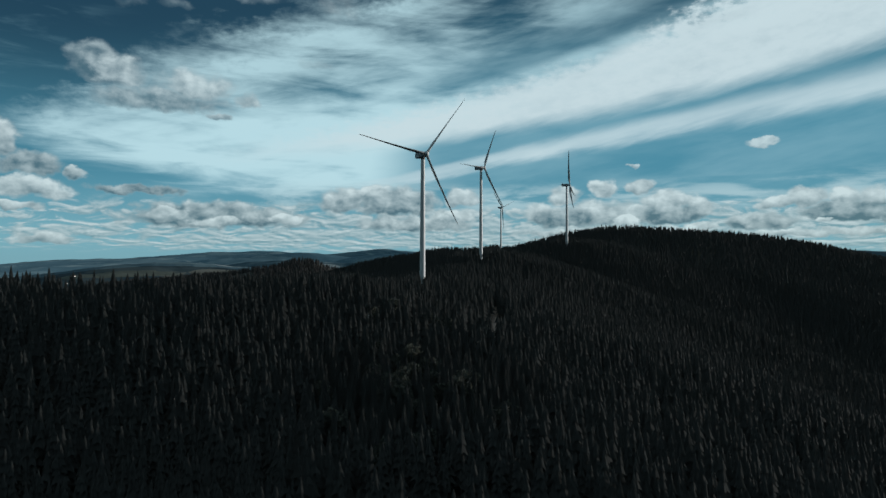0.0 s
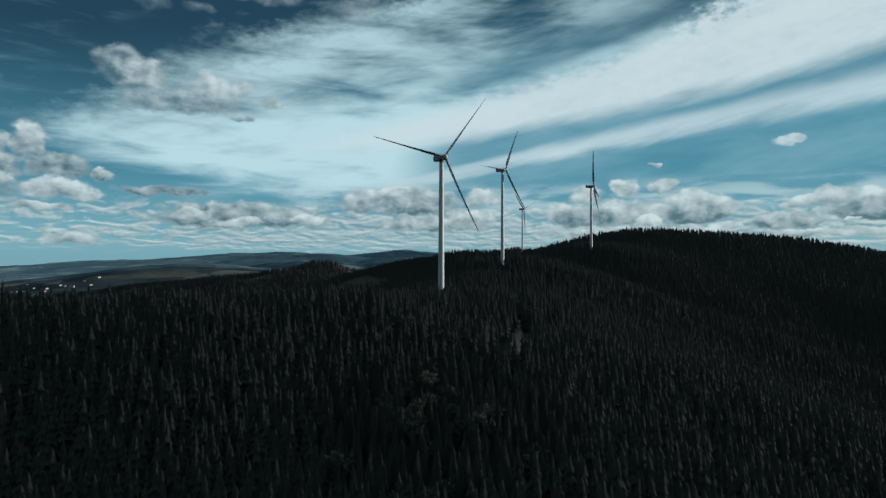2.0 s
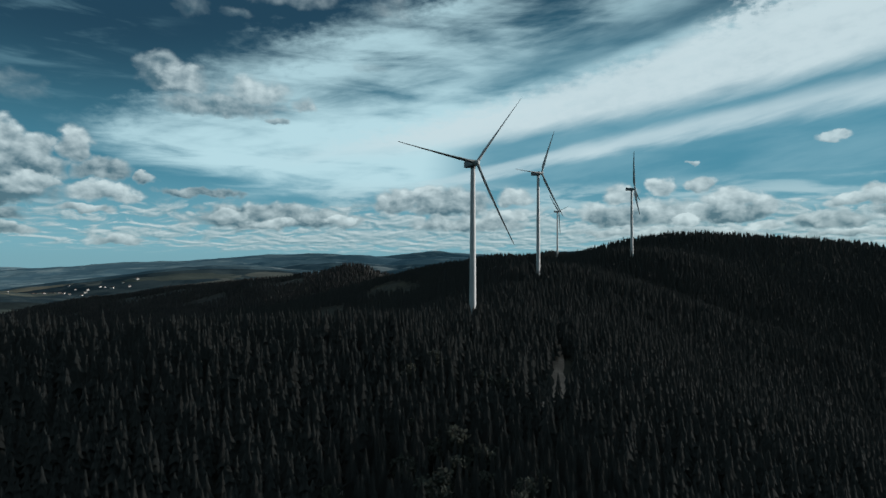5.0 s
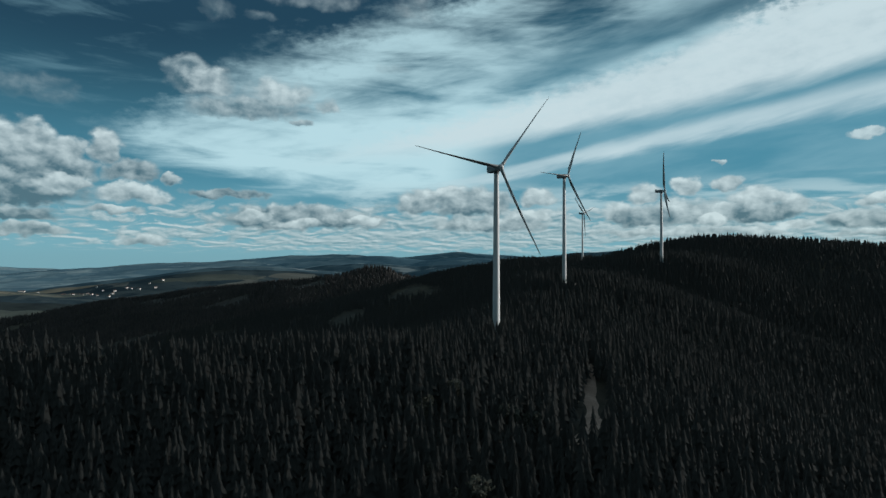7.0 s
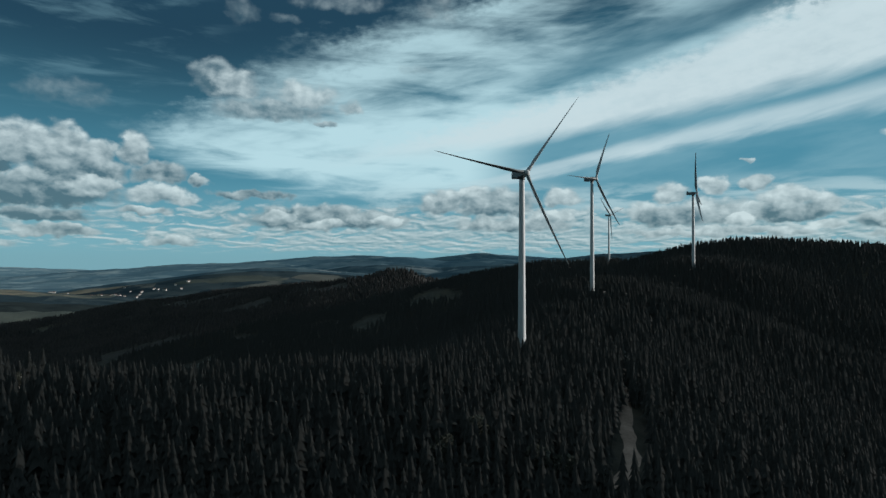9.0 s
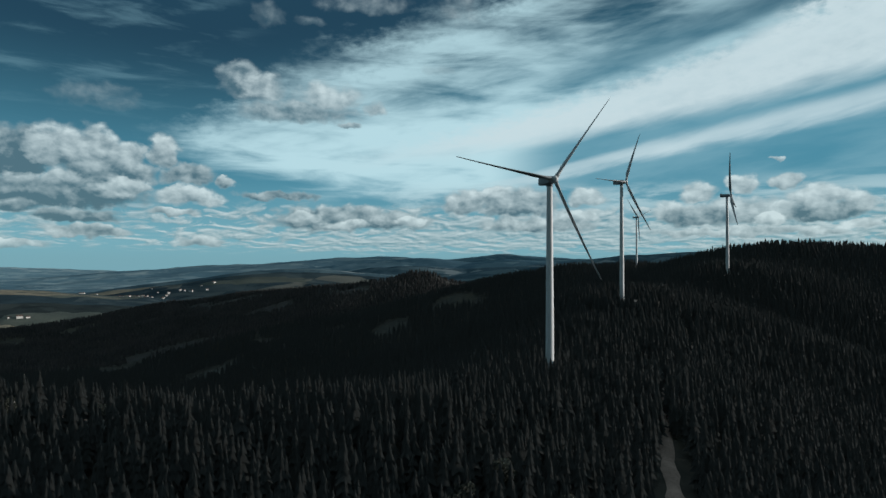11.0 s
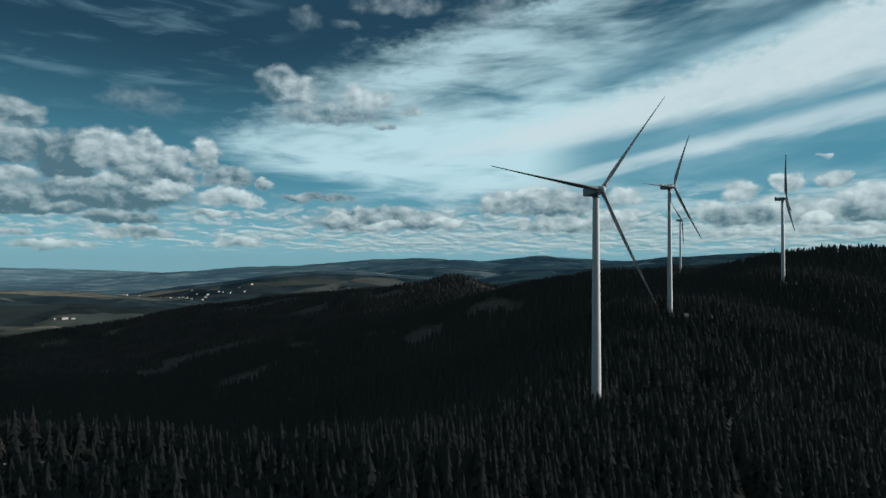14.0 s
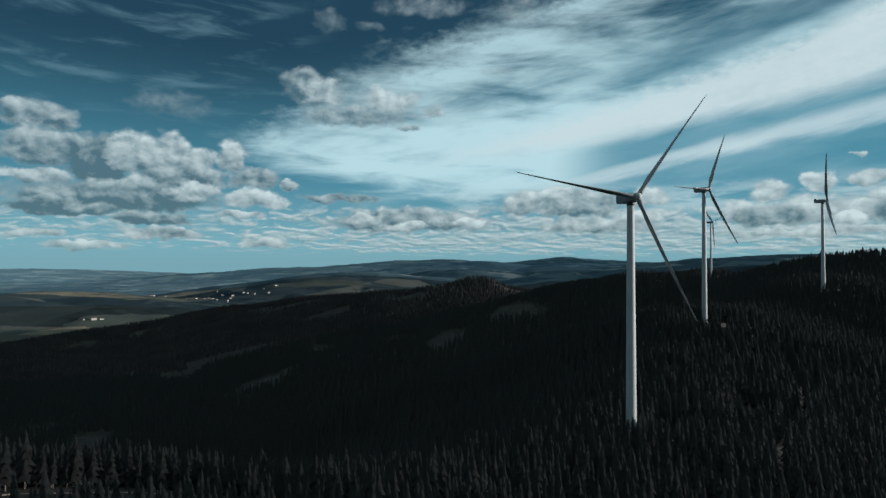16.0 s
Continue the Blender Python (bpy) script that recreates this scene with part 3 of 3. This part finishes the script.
def build_turbine(hub, heading, phase, ground, label):
    """heading: degrees from +x to which the rotor faces. The thing's x axis is the rotor's."""
    ax = Vector((math.cos(radians(heading)), math.sin(radians(heading)), 0))
    foot = Vector(hub) - ax * 4.6
    tower_top = hub[2] - 2.3 - ground
    root = tagged(new("wind_turbine"), label, "wind turbine", "turbines along the ridge")
    root.matrix_world = pose(foot.x, foot.y, ground, 0, 0, heading)
    hz = hub[2] - ground
    bm = bmesh.new()
    rings = []
    for k in range(25):
        s = k / 24
        rings.append(circle(2.15 - 0.75 * s ** 1.1, -3 + (tower_top + 3) * s))
    loft(bm, rings)
    tower = part("tower", bm, PAINT, root, "white painted tapering steel tower")
    for s in (0.27, 0.56, 0.8):
        bm = bmesh.new()
        r = 2.15 - 0.75 * s ** 1.1
        z = -3 + (tower_top + 3) * s
        loft(bm, [circle(r - 0.1, z - 0.16), circle(r + 0.035, z - 0.13), circle(r + 0.035, z + 0.13), circle(r - 0.1, z + 0.16)])
        part("flange_ring", bm, PAINT, tower)
    bm = bmesh.new()
    box(bm, (0.12, 0.9, 2.1), (-2.13, 0, 2.4), 0.04)
    part("door", bm, METAL, tower, "grey steel access door")
    bm = bmesh.new()
    loft(bm, [circle(3.6, -2), circle(3.6, 0.35), circle(3.3, 0.55), circle(2.2, 0.6)])
    part("foundation", bm, CONCRETE, root, "round concrete foundation")
    # the housing behind the rotor
    bm = bmesh.new()
    rings = []
    for x, w, h, z in ((2.9, 1.3, 1.35, 0.1), (2.2, 1.75, 1.75, 0.1), (0.4, 1.9, 1.95, 0.05), (-4.0, 1.9, 1.95, 0.0), (-7.6, 1.8, 1.75, 0.1), (-8.0, 1.6, 1.5, 0.15)):
        ring = []
        for k in range(32):
            t = k / 32 * 6.28318
            c, s = math.cos(t), math.sin(t)
            e = 0.34
            ring.append((x, w * math.copysign(abs(c) ** e, c), hz + z + h * math.copysign(abs(s) ** e, s)))
        rings.append(ring)
    loft(bm, rings)
    housing = part("nacelle", bm, NACELLE, root, "boxy nacelle, its paint toned grey for shade")
    bm = bmesh.new()
    box(bm, (1.5, 3.1, 1.1), (-6.9, 0, hz + 2.2), 0.12)
    part("cooler", bm, METAL, housing, "dark cooler on the nacelle roof")
    for yy in (-0.9, 0.9):
        bm = bmesh.new()
        box(bm, (0.07, 0.07, 1.1), (-5.6, yy, hz + 2.4))
        box(bm, (0.35, 0.12, 0.1), (-5.6, yy, hz + 2.95), 0.02)
        part("wind_vane", bm, METAL, housing)
    bm = bmesh.new()
    loft(bm, [circle(1.55, tower_top - 0.7), circle(1.55, tower_top + 0.5)])
    part("yaw_bearing", bm, METAL, housing)
    # rotor: tilted up, blades feathered
    tilt = Matrix.Translation((4.6, 0, hz)) @ pose(0, 0, 0, 0, -5, 0)
    bm = bmesh.new()
    prof = ((-1.7, 1.3), (-1.5, 1.62), (-0.4, 1.75), (0.7, 1.62), (1.3, 1.25), (1.7, 0.7), (1.82, 0.2))
    loft(bm, [[(x, r * math.cos(k / 32 * 6.28318), r * math.sin(k / 32 * 6.28318)) for k in range(32)] for x, r in prof])
    spinner = part("hub", bm, PAINT, root, "rounded white rotor hub")
    spinner.matrix_local = tilt
    for k in range(3):
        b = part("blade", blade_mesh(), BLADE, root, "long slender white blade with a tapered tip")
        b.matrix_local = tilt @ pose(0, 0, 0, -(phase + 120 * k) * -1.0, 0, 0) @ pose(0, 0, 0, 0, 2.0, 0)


for hub, heading, phase, label in (
        ((-11.6, 409.7, 75.1), -57, 83, "tall white wind turbine rising from the spruce forest"),
        ((47.4, 690.6, 110.6), -38, 93, "white wind turbine on the wooded ridge crest"),
        ((142.7, 1438.2, 134.6), -38, 51, "far white wind turbine behind the ridge"),
        ((194.4, 919.8, 120.9), -15, 18, "white wind turbine seen side on below the dark hill")):
    a = radians(heading)
    gx, gy = hub[0] - math.cos(a) * 4.6, hub[1] - math.sin(a) * 4.6
    build_turbine(hub, heading, phase, float(height(gx, gy)), label)


# ---- forest ----
def conifer(tiers, spikes, seed, bare=0.14, girth=0.15):
    """A spruce one metre high: drooping, ragged skirts of twigs round a mast."""
    rng = np.random.RandomState(seed)
    co, tris = [], []
    for i in range(tiers):
        s = i / tiers
        top = min(1.0, bare + (1 - bare) * (s + 1.75 / tiers))
        low = bare + (1 - bare) * s
        r = girth * (1 - s) ** 0.85 * rng.uniform(0.85, 1.12) + 0.006
        base = len(co)
        co.append((rng.uniform(-0.006, 0.006), rng.uniform(-0.006, 0.006), top))
        turn = rng.uniform(0, 6.28)
        n = spikes * 2
        for k in range(n):
            a = turn + k / n * 6.28318 + rng.uniform(-0.12, 0.12)
            tip = k % 2 == 0
            rr = r * (rng.uniform(0.78, 1.2) if tip else rng.uniform(0.38, 0.62))
            co.append((rr * math.cos(a), rr * math.sin(a), low - (0.03 * rng.uniform(0.2, 1.2) if tip else -0.025)))
        tris += [(base, base + 1 + k, base + 1 + (k + 1) % n) for k in range(n)]
    return np.array(co), np.array(tris)


def mast(seed, top=0.97, n=6):
    rng = np.random.RandomState(seed)
    co, tris = [], []
    for z, r in ((-0.08, 0.013), (0.25, 0.010), (top, 0.002)):
        dx, dy = rng.uniform(-0.004, 0.004, 2)
        co += [(dx + r * math.cos(k / n * 6.283), dy + r * math.sin(k / n * 6.283), z) for k in range(n)]
    for i in range(2):
        for k in range(n):
            a, b, c, d = i * n + k, i * n + (k + 1) % n, (i + 1) * n + (k + 1) % n, (i + 1) * n + k
            tris += [(a, b, c), (a, c, d)]
    return np.array(co), np.array(tris)


def broadleaf(seed, clumps):
    """A small birch or rowan crown one metre high: many little leaf sprays on an uneven outline."""
    rng = np.random.RandomState(seed)
    co, tris = [], []
    lobes = [(rng.uniform(-0.16, 0.16), rng.uniform(-0.16, 0.16), rng.uniform(0.4, 0.85), rng.uniform(0.12, 0.2)) for _ in range(7)]
    for _ in range(clumps):
        lx, ly, lz, lr = lobes[rng.randint(len(lobes))]
        d = rng.normal(size=3)
        d = d / np.linalg.norm(d) * lr * rng.uniform(0.55, 1.05)
        c = np.array([lx + d[0], ly + d[1], lz + d[2]])
        e, g = rng.normal(size=3), rng.normal(size=3)
        e, g = e / np.linalg.norm(e) * rng.uniform(0.02, 0.045), g / np.linalg.norm(g) * rng.uniform(0.02, 0.045)
        base = len(co)
        co += [c + e, c + g, c - e, c - g]
        tris += [(base, base + 1, base + 2), (base, base + 2, base + 3)]
    return np.array(co), np.array(tris)


def near_line(x, y, line, width):
    d = np.full(x.shape, 1e9)
    for (ax, ay), (bx, by) in zip(line, line[1:]):
        ex, ey = bx - ax, by - ay
        s = np.clip(((x - ax) * ex + (y - ay) * ey) / max(1e-6, ex * ex + ey * ey), 0, 1)
        d = np.minimum(d, np.hypot(x - ax - s * ex, y - ay - s * ey))
    return d < width


def in_patch(x, y, patches):
    out = np.zeros(x.shape, bool)
    for x0, y0, a, b, turn in patches:
        c, s = math.cos(radians(turn)), math.sin(radians(turn))
        dx, dy = x - x0, y - y0
        out |= ((dx * c + dy * s) / a) ** 2 + ((dy * c - dx * s) / b) ** 2 < 1.0
    return out


def open_ground(x, y):
    """Where no tree stands."""
    out = near_line(x, y, TRACK_LINE, 1.6) | near_line(x, y, [(20, 282), (26, 310), (33, 356)], 6.2) | near_line(x, y, [(40, 470), (44, 492)], 9.0) | near_line(x, y, SPUR_LINE, 4.5)
    out |= in_patch(x, y, PADS)
    for tx, ty in ((-14, 413), (44, 694), (139, 1441), (190, 921)):
        out |= np.hypot(x - tx, y - ty) < 4.5
    return out


def horizon_lines():
    """For a few points of the flight: how high the nearer ground stands in each direction, by distance."""
    lines = []
    for ex, ey, ez in ((0, 0, 0), (-3, 90, 25), (-15, 165, 48)):
        az, r = np.radians(np.arange(-75, 91, 1.0)), np.arange(40, 2600, 20.0)
        A, R = np.meshgrid(az, r, indexing="ij")
        slope = (height(ex - np.sin(A) * R, ey + np.cos(A) * R) + 9 - ez) / R
        lines.append((ex, ey, ez, np.maximum.accumulate(slope, axis=1)))
    return lines


HORIZONS = horizon_lines()


def in_sight(x, y, z):
    """Whether a tree shows over the ground before it."""
    out = np.zeros(x.shape, bool)
    for ex, ey, ez, top in HORIZONS:
        r = np.hypot(x - ex, y - ey)
        i = np.clip(np.round(np.degrees(np.arctan2(-(x - ex), y - ey)) + 75).astype(int), 0, top.shape[0] - 1)
        j = np.clip(((r - 40) / 20).astype(int) - 2, 0, top.shape[1] - 1)
        out |= (z + 19 - ez) / r > top[i, j] - 0.004
    return out


def stand(r0, r1, gap, seed, thin=0.0):
    """Places of trees in a ring of the view, on a jittered grid: x, y, z, height, turn."""
    rng = np.random.RandomState(seed)
    n = int(2 * r1 / gap) + 1
    gx, gy = np.meshgrid(np.arange(n) * gap - r1, np.arange(n) * gap - r1)
    x = (gx + rng.uniform(-0.42, 0.42, gx.shape) * gap + MID[0]).ravel()
    y = (gy + rng.uniform(-0.42, 0.42, gx.shape) * gap + MID[1]).ravel()
    r = np.hypot(x - MID[0], y - MID[1])
    az = np.degrees(np.arctan2(-(x - MID[0]), y - MID[1]))
    ahead = (r >= 60) & (az > -50 - 1500 / np.maximum(r, 1)) & (az < 64 + 1200 / np.maximum(r, 1)) & (y > 60)
    behind = (r < 210) & (rng.uniform(size=r.shape) < 0.34)
    keep = (r >= r0) & (r < r1) & (ahead | behind)
    x, y, r = x[keep], y[keep], r[keep]
    mask = waves(x, y, 420, 8) + 0.6 * waves(x, y, 110, 9)
    felled = in_patch(x, y, GLADES + HEATHS)
    keep = ~open_ground(x, y) & (~felled | (rng.uniform(size=x.shape) < 0.3)) & (rng.uniform(size=x.shape) > thin) & ((mask < 0.42) | (r < 800) | (x > -150))
    x, y = x[keep], y[keep]
    z = height(x, y)
    keep = in_sight(x, y, z) | (rng.uniform(size=x.shape) < 0.2)
    x, y, z = x[keep], y[keep], z[keep]
    stature = 15.6 + 2.6 * waves(x, y, 130, 5) + rng.normal(0, 1.6, x.shape)
    stature = np.where(in_patch(x, y, GLADES + HEATHS), stature * rng.uniform(0.12, 0.4, x.shape), np.maximum(stature, 8))
    return x, y, z, np.clip(stature, 1.5, 20), rng.uniform(0, 6.283, x.shape)


def plant(name, shapes, places, material, label, wide=1.0, seed=0):
    """All the trees of a stand as one mesh."""
    x, y, z, tall, turn = places
    rng = np.random.RandomState(seed)
    which = rng.randint(len(shapes), size=len(x))
    cos, sets, base = [], [], 0
    for i, (co, tris) in enumerate(shapes):
        m = np.where(which == i)[0]
        if not len(m):
            continue
        girth = tall[m] * wide * rng.uniform(0.8, 1.2, len(m))
        c, s = np.cos(turn[m])[:, None], np.sin(turn[m])[:, None]
        X = x[m][:, None] + (co[None, :, 0] * c - co[None, :, 1] * s) * girth[:, None]
        Y = y[m][:, None] + (co[None, :, 0] * s + co[None, :, 1] * c) * girth[:, None]
        Z = z[m][:, None] + co[None, :, 2] * tall[m][:, None]
        cos.append(np.stack([X, Y, Z], -1).reshape(-1, 3))
        sets.append((tris[None] + (np.arange(len(m)) * len(co))[:, None, None]).reshape(-1, 3) + base)
        base += len(m) * len(co)
    me = quick_mesh(name, np.concatenate(cos), np.concatenate(sets), [material])
    return tagged(new(name, me), label, "forest", kind="stuff")


def build_near_tree(seed):
    """One spruce a metre high, with its trunk and crown, at the world's origin."""
    root = tagged(new("spruce_tree"), "dark green spruce with drooping ragged branches", "tree", "spruces of the near stand")
    co, tris = conifer(18, 10, seed, 0.12, 0.17)
    crown = new("crown", quick_mesh("crown", co, tris, [NEEDLES]))
    co, tris = mast(seed)
    trunk = new("trunk", quick_mesh("trunk", co, tris, [BARK]))
    crown.parent = trunk.parent = root
    tagged(trunk, "grey-brown straight trunk")
    return root


def build_forest():
    near = stand(0, 430, 4.1, 11, 0.03)
    x, y, z, tall, turn = near
    # the stand that the flight passes nearest: south of the turbine, on both sides of the track
    order = np.argsort(np.hypot(x + 4, y - 205))
    mine, rest = order[:300], order[300:]
    models = [build_near_tree(100 + k) for k in range(5)]
    for n, i in enumerate(mine):
        m = pose(x[i], y[i], z[i], 0, 0, math.degrees(turn[i]))
        model = models[n % 5]
        if n < 5:
            model.matrix_basis = m
            tree = model
        else:
            tree = copy_thing(model, m)
        tree.scale = (tall[i] * 1.02, tall[i] * 1.02, tall[i])
    rest = [a[rest] for a in near]
    plant("near_forest", [conifer(7, 4, 200 + k, 0.14, 0.17) for k in range(10)], rest, NEEDLES, "dense dark spruce forest on the near slopes", seed=1)
    plant("near_forest_trunks", [mast(k, n=3) for k in range(3)], rest, BARK, "bare grey trunks under the near spruces", seed=2)
    plant("middle_forest", [conifer(4, 5, 300 + k, 0.15, 0.18) for k in range(8)], stand(430, 880, 5.6, 12, 0.03), NEEDLES, "dark spruce forest along the turbine ridge", 1.0, seed=3)
    plant("hill_forest", [conifer(3, 4, 400 + k, 0.2, 0.17) for k in range(8)], stand(880, 1500, 8.0, 13), NEEDLES, "dark conifers covering the round hill", 1.1, seed=4)
    plant("far_forest", [conifer(3, 4, 500 + k, 0.0, 0.22) for k in range(8)], stand(1500, 2480, 11.0, 14), MIXED, "distant wooded slopes of brown and dark green trees", 1.25, seed=5)


build_forest()


# ---- broad-leaved trees in the gap by the track ----
def build_birch(seed):
    """A small pale tree a metre high, with its stems and crown."""
    root = tagged(new("birch_tree"), "small pale grey-green birch among dark spruces", "tree", "birches in the spruce gap")
    co, tris = broadleaf(seed, 700)
    crown = new("crown", quick_mesh("crown", co, tris, [LEAVES]))
    crown.parent = root
    rng = random.Random(seed)
    for k in range(3):
        bm = bmesh.new()
        lean = (rng.uniform(-0.12, 0.12), rng.uniform(-0.12, 0.12))
        rings = []
        for i in range(6):
            q = i / 5
            rings.append([(lean[0] * q ** 1.4 + x * (1 - 0.8 * q), lean[1] * q ** 1.4 + y * (1 - 0.8 * q), q * 0.85 - 0.05) for x, y, _ in circle(0.016, 0, 7)])
        loft(bm, rings)
        part("stem", bm, PALE_BARK, root, "slender pale stem")
    return root


PALE_BARK = surface("birch_bark", (0.42, 0.40, 0.38), (0.20, 0.18, 0.17), 6.0, 0.85)
rng = random.Random(5)
birches = [build_birch(60 + k) for k in range(3)]
for k in range(34):
    x, y = (rng.gauss(-14, 15), rng.gauss(214, 26)) if k < 24 else (rng.gauss(-150, 30), rng.gauss(296, 12))
    tall = rng.uniform(12, 17.5) if k < 24 else rng.uniform(7, 11)
    m = pose(x, y, float(height(x, y)), 0, 0, rng.uniform(0, 360))
    tree = birches[k] if k < 3 else copy_thing(birches[k % 3], m)
    tree.matrix_basis = m
    tree.scale = (tall, tall, tall)

# ---- farmland across the valley ----
MEADOW = surface("pasture", (0.13, 0.145, 0.118), (0.080, 0.095, 0.083), 0.01, 0.95)
STUBBLE = surface("stubble", (0.32, 0.28, 0.20), (0.20, 0.175, 0.13), 0.012, 0.95)
for x, y, a, b, turn, mat, label in (
        (-2140, 2330, 260, 190, 45, MEADOW, "grey-green pasture on the valley side"),
        (-2850, 2860, 430, 120, 42, STUBBLE, "pale stubble field on a low hill"),
        (-2400, 1950, 150, 90, 40, MEADOW, "small grey pasture by the wood"),
        (-2230, 2040, 130, 60, 50, STUBBLE, "narrow dry field below the pasture"),
        (-1850, 1560, 90, 50, 50, MEADOW, "pasture at the forest edge"),
        (-3250, 3990, 260, 150, 60, STUBBLE, "bright stubble field above the village"),
        (-3000, 3600, 200, 130, 45, STUBBLE, "dry field beside the village"),
        (-2300, 4280, 420, 160, 20, MEADOW, "pasture on the far hillside"),
        (-2700, 3050, 330, 180, 42, MEADOW, "broad pasture on the low hill")):
    build_patch("field", x, y, a, b, turn, mat, label, "field", 3.0)


def build_house(x, y, length, turn, label):
    px, py, pz = (float(c) for c in place(x, y, 1.0))
    f = math.hypot(px - MID[0], py - MID[1]) / math.hypot(x - MID[0], y - MID[1])
    root = tagged(new("house"), label, "house", "houses of the village")
    w, h, top = length * 0.55, length * 0.42, length * 0.68
    bm = bmesh.new()
    box(bm, (length, w, h + 6), (0, 0, h / 2 - 3))
    part("wall", bm, WALLS, root)
    bm = bmesh.new()
    l, o = length / 2 + 0.4, w / 2 + 0.5
    ends = [[bm.verts.new((sx * l, -o, h)), bm.verts.new((sx * l, o, h)), bm.verts.new((sx * l, 0, top))] for sx in (-1, 1)]
    a, b = ends
    bm.faces.new(a)
    bm.faces.new(list(reversed(b)))
    for i in range(3):
        bm.faces.new((a[i], b[i], b[(i + 1) % 3], a[(i + 1) % 3]))
    part("roof", bm, TILES, root, "red-brown tiled roof")
    root.matrix_world = pose(px, py, pz, 0, 0, turn) @ Matrix.Diagonal((f, f, f, 1))


rng = random.Random(21)
for k in range(46):
    s = rng.random() ** 1.5
    x, y = -2960 + 480 * s + rng.gauss(0, 80), 3500 + 430 * s + rng.gauss(0, 140)
    build_house(x, y, rng.uniform(11, 20), rng.uniform(0, 180), "small white house with a tiled roof in the village")
for x, y, l in ((-2255, 2240, 22), (-2235, 2262, 15), (-2290, 2225, 13), (-1330, 2060, 12)):
    build_house(x, y, l, 55, "white farm building beside the pasture")
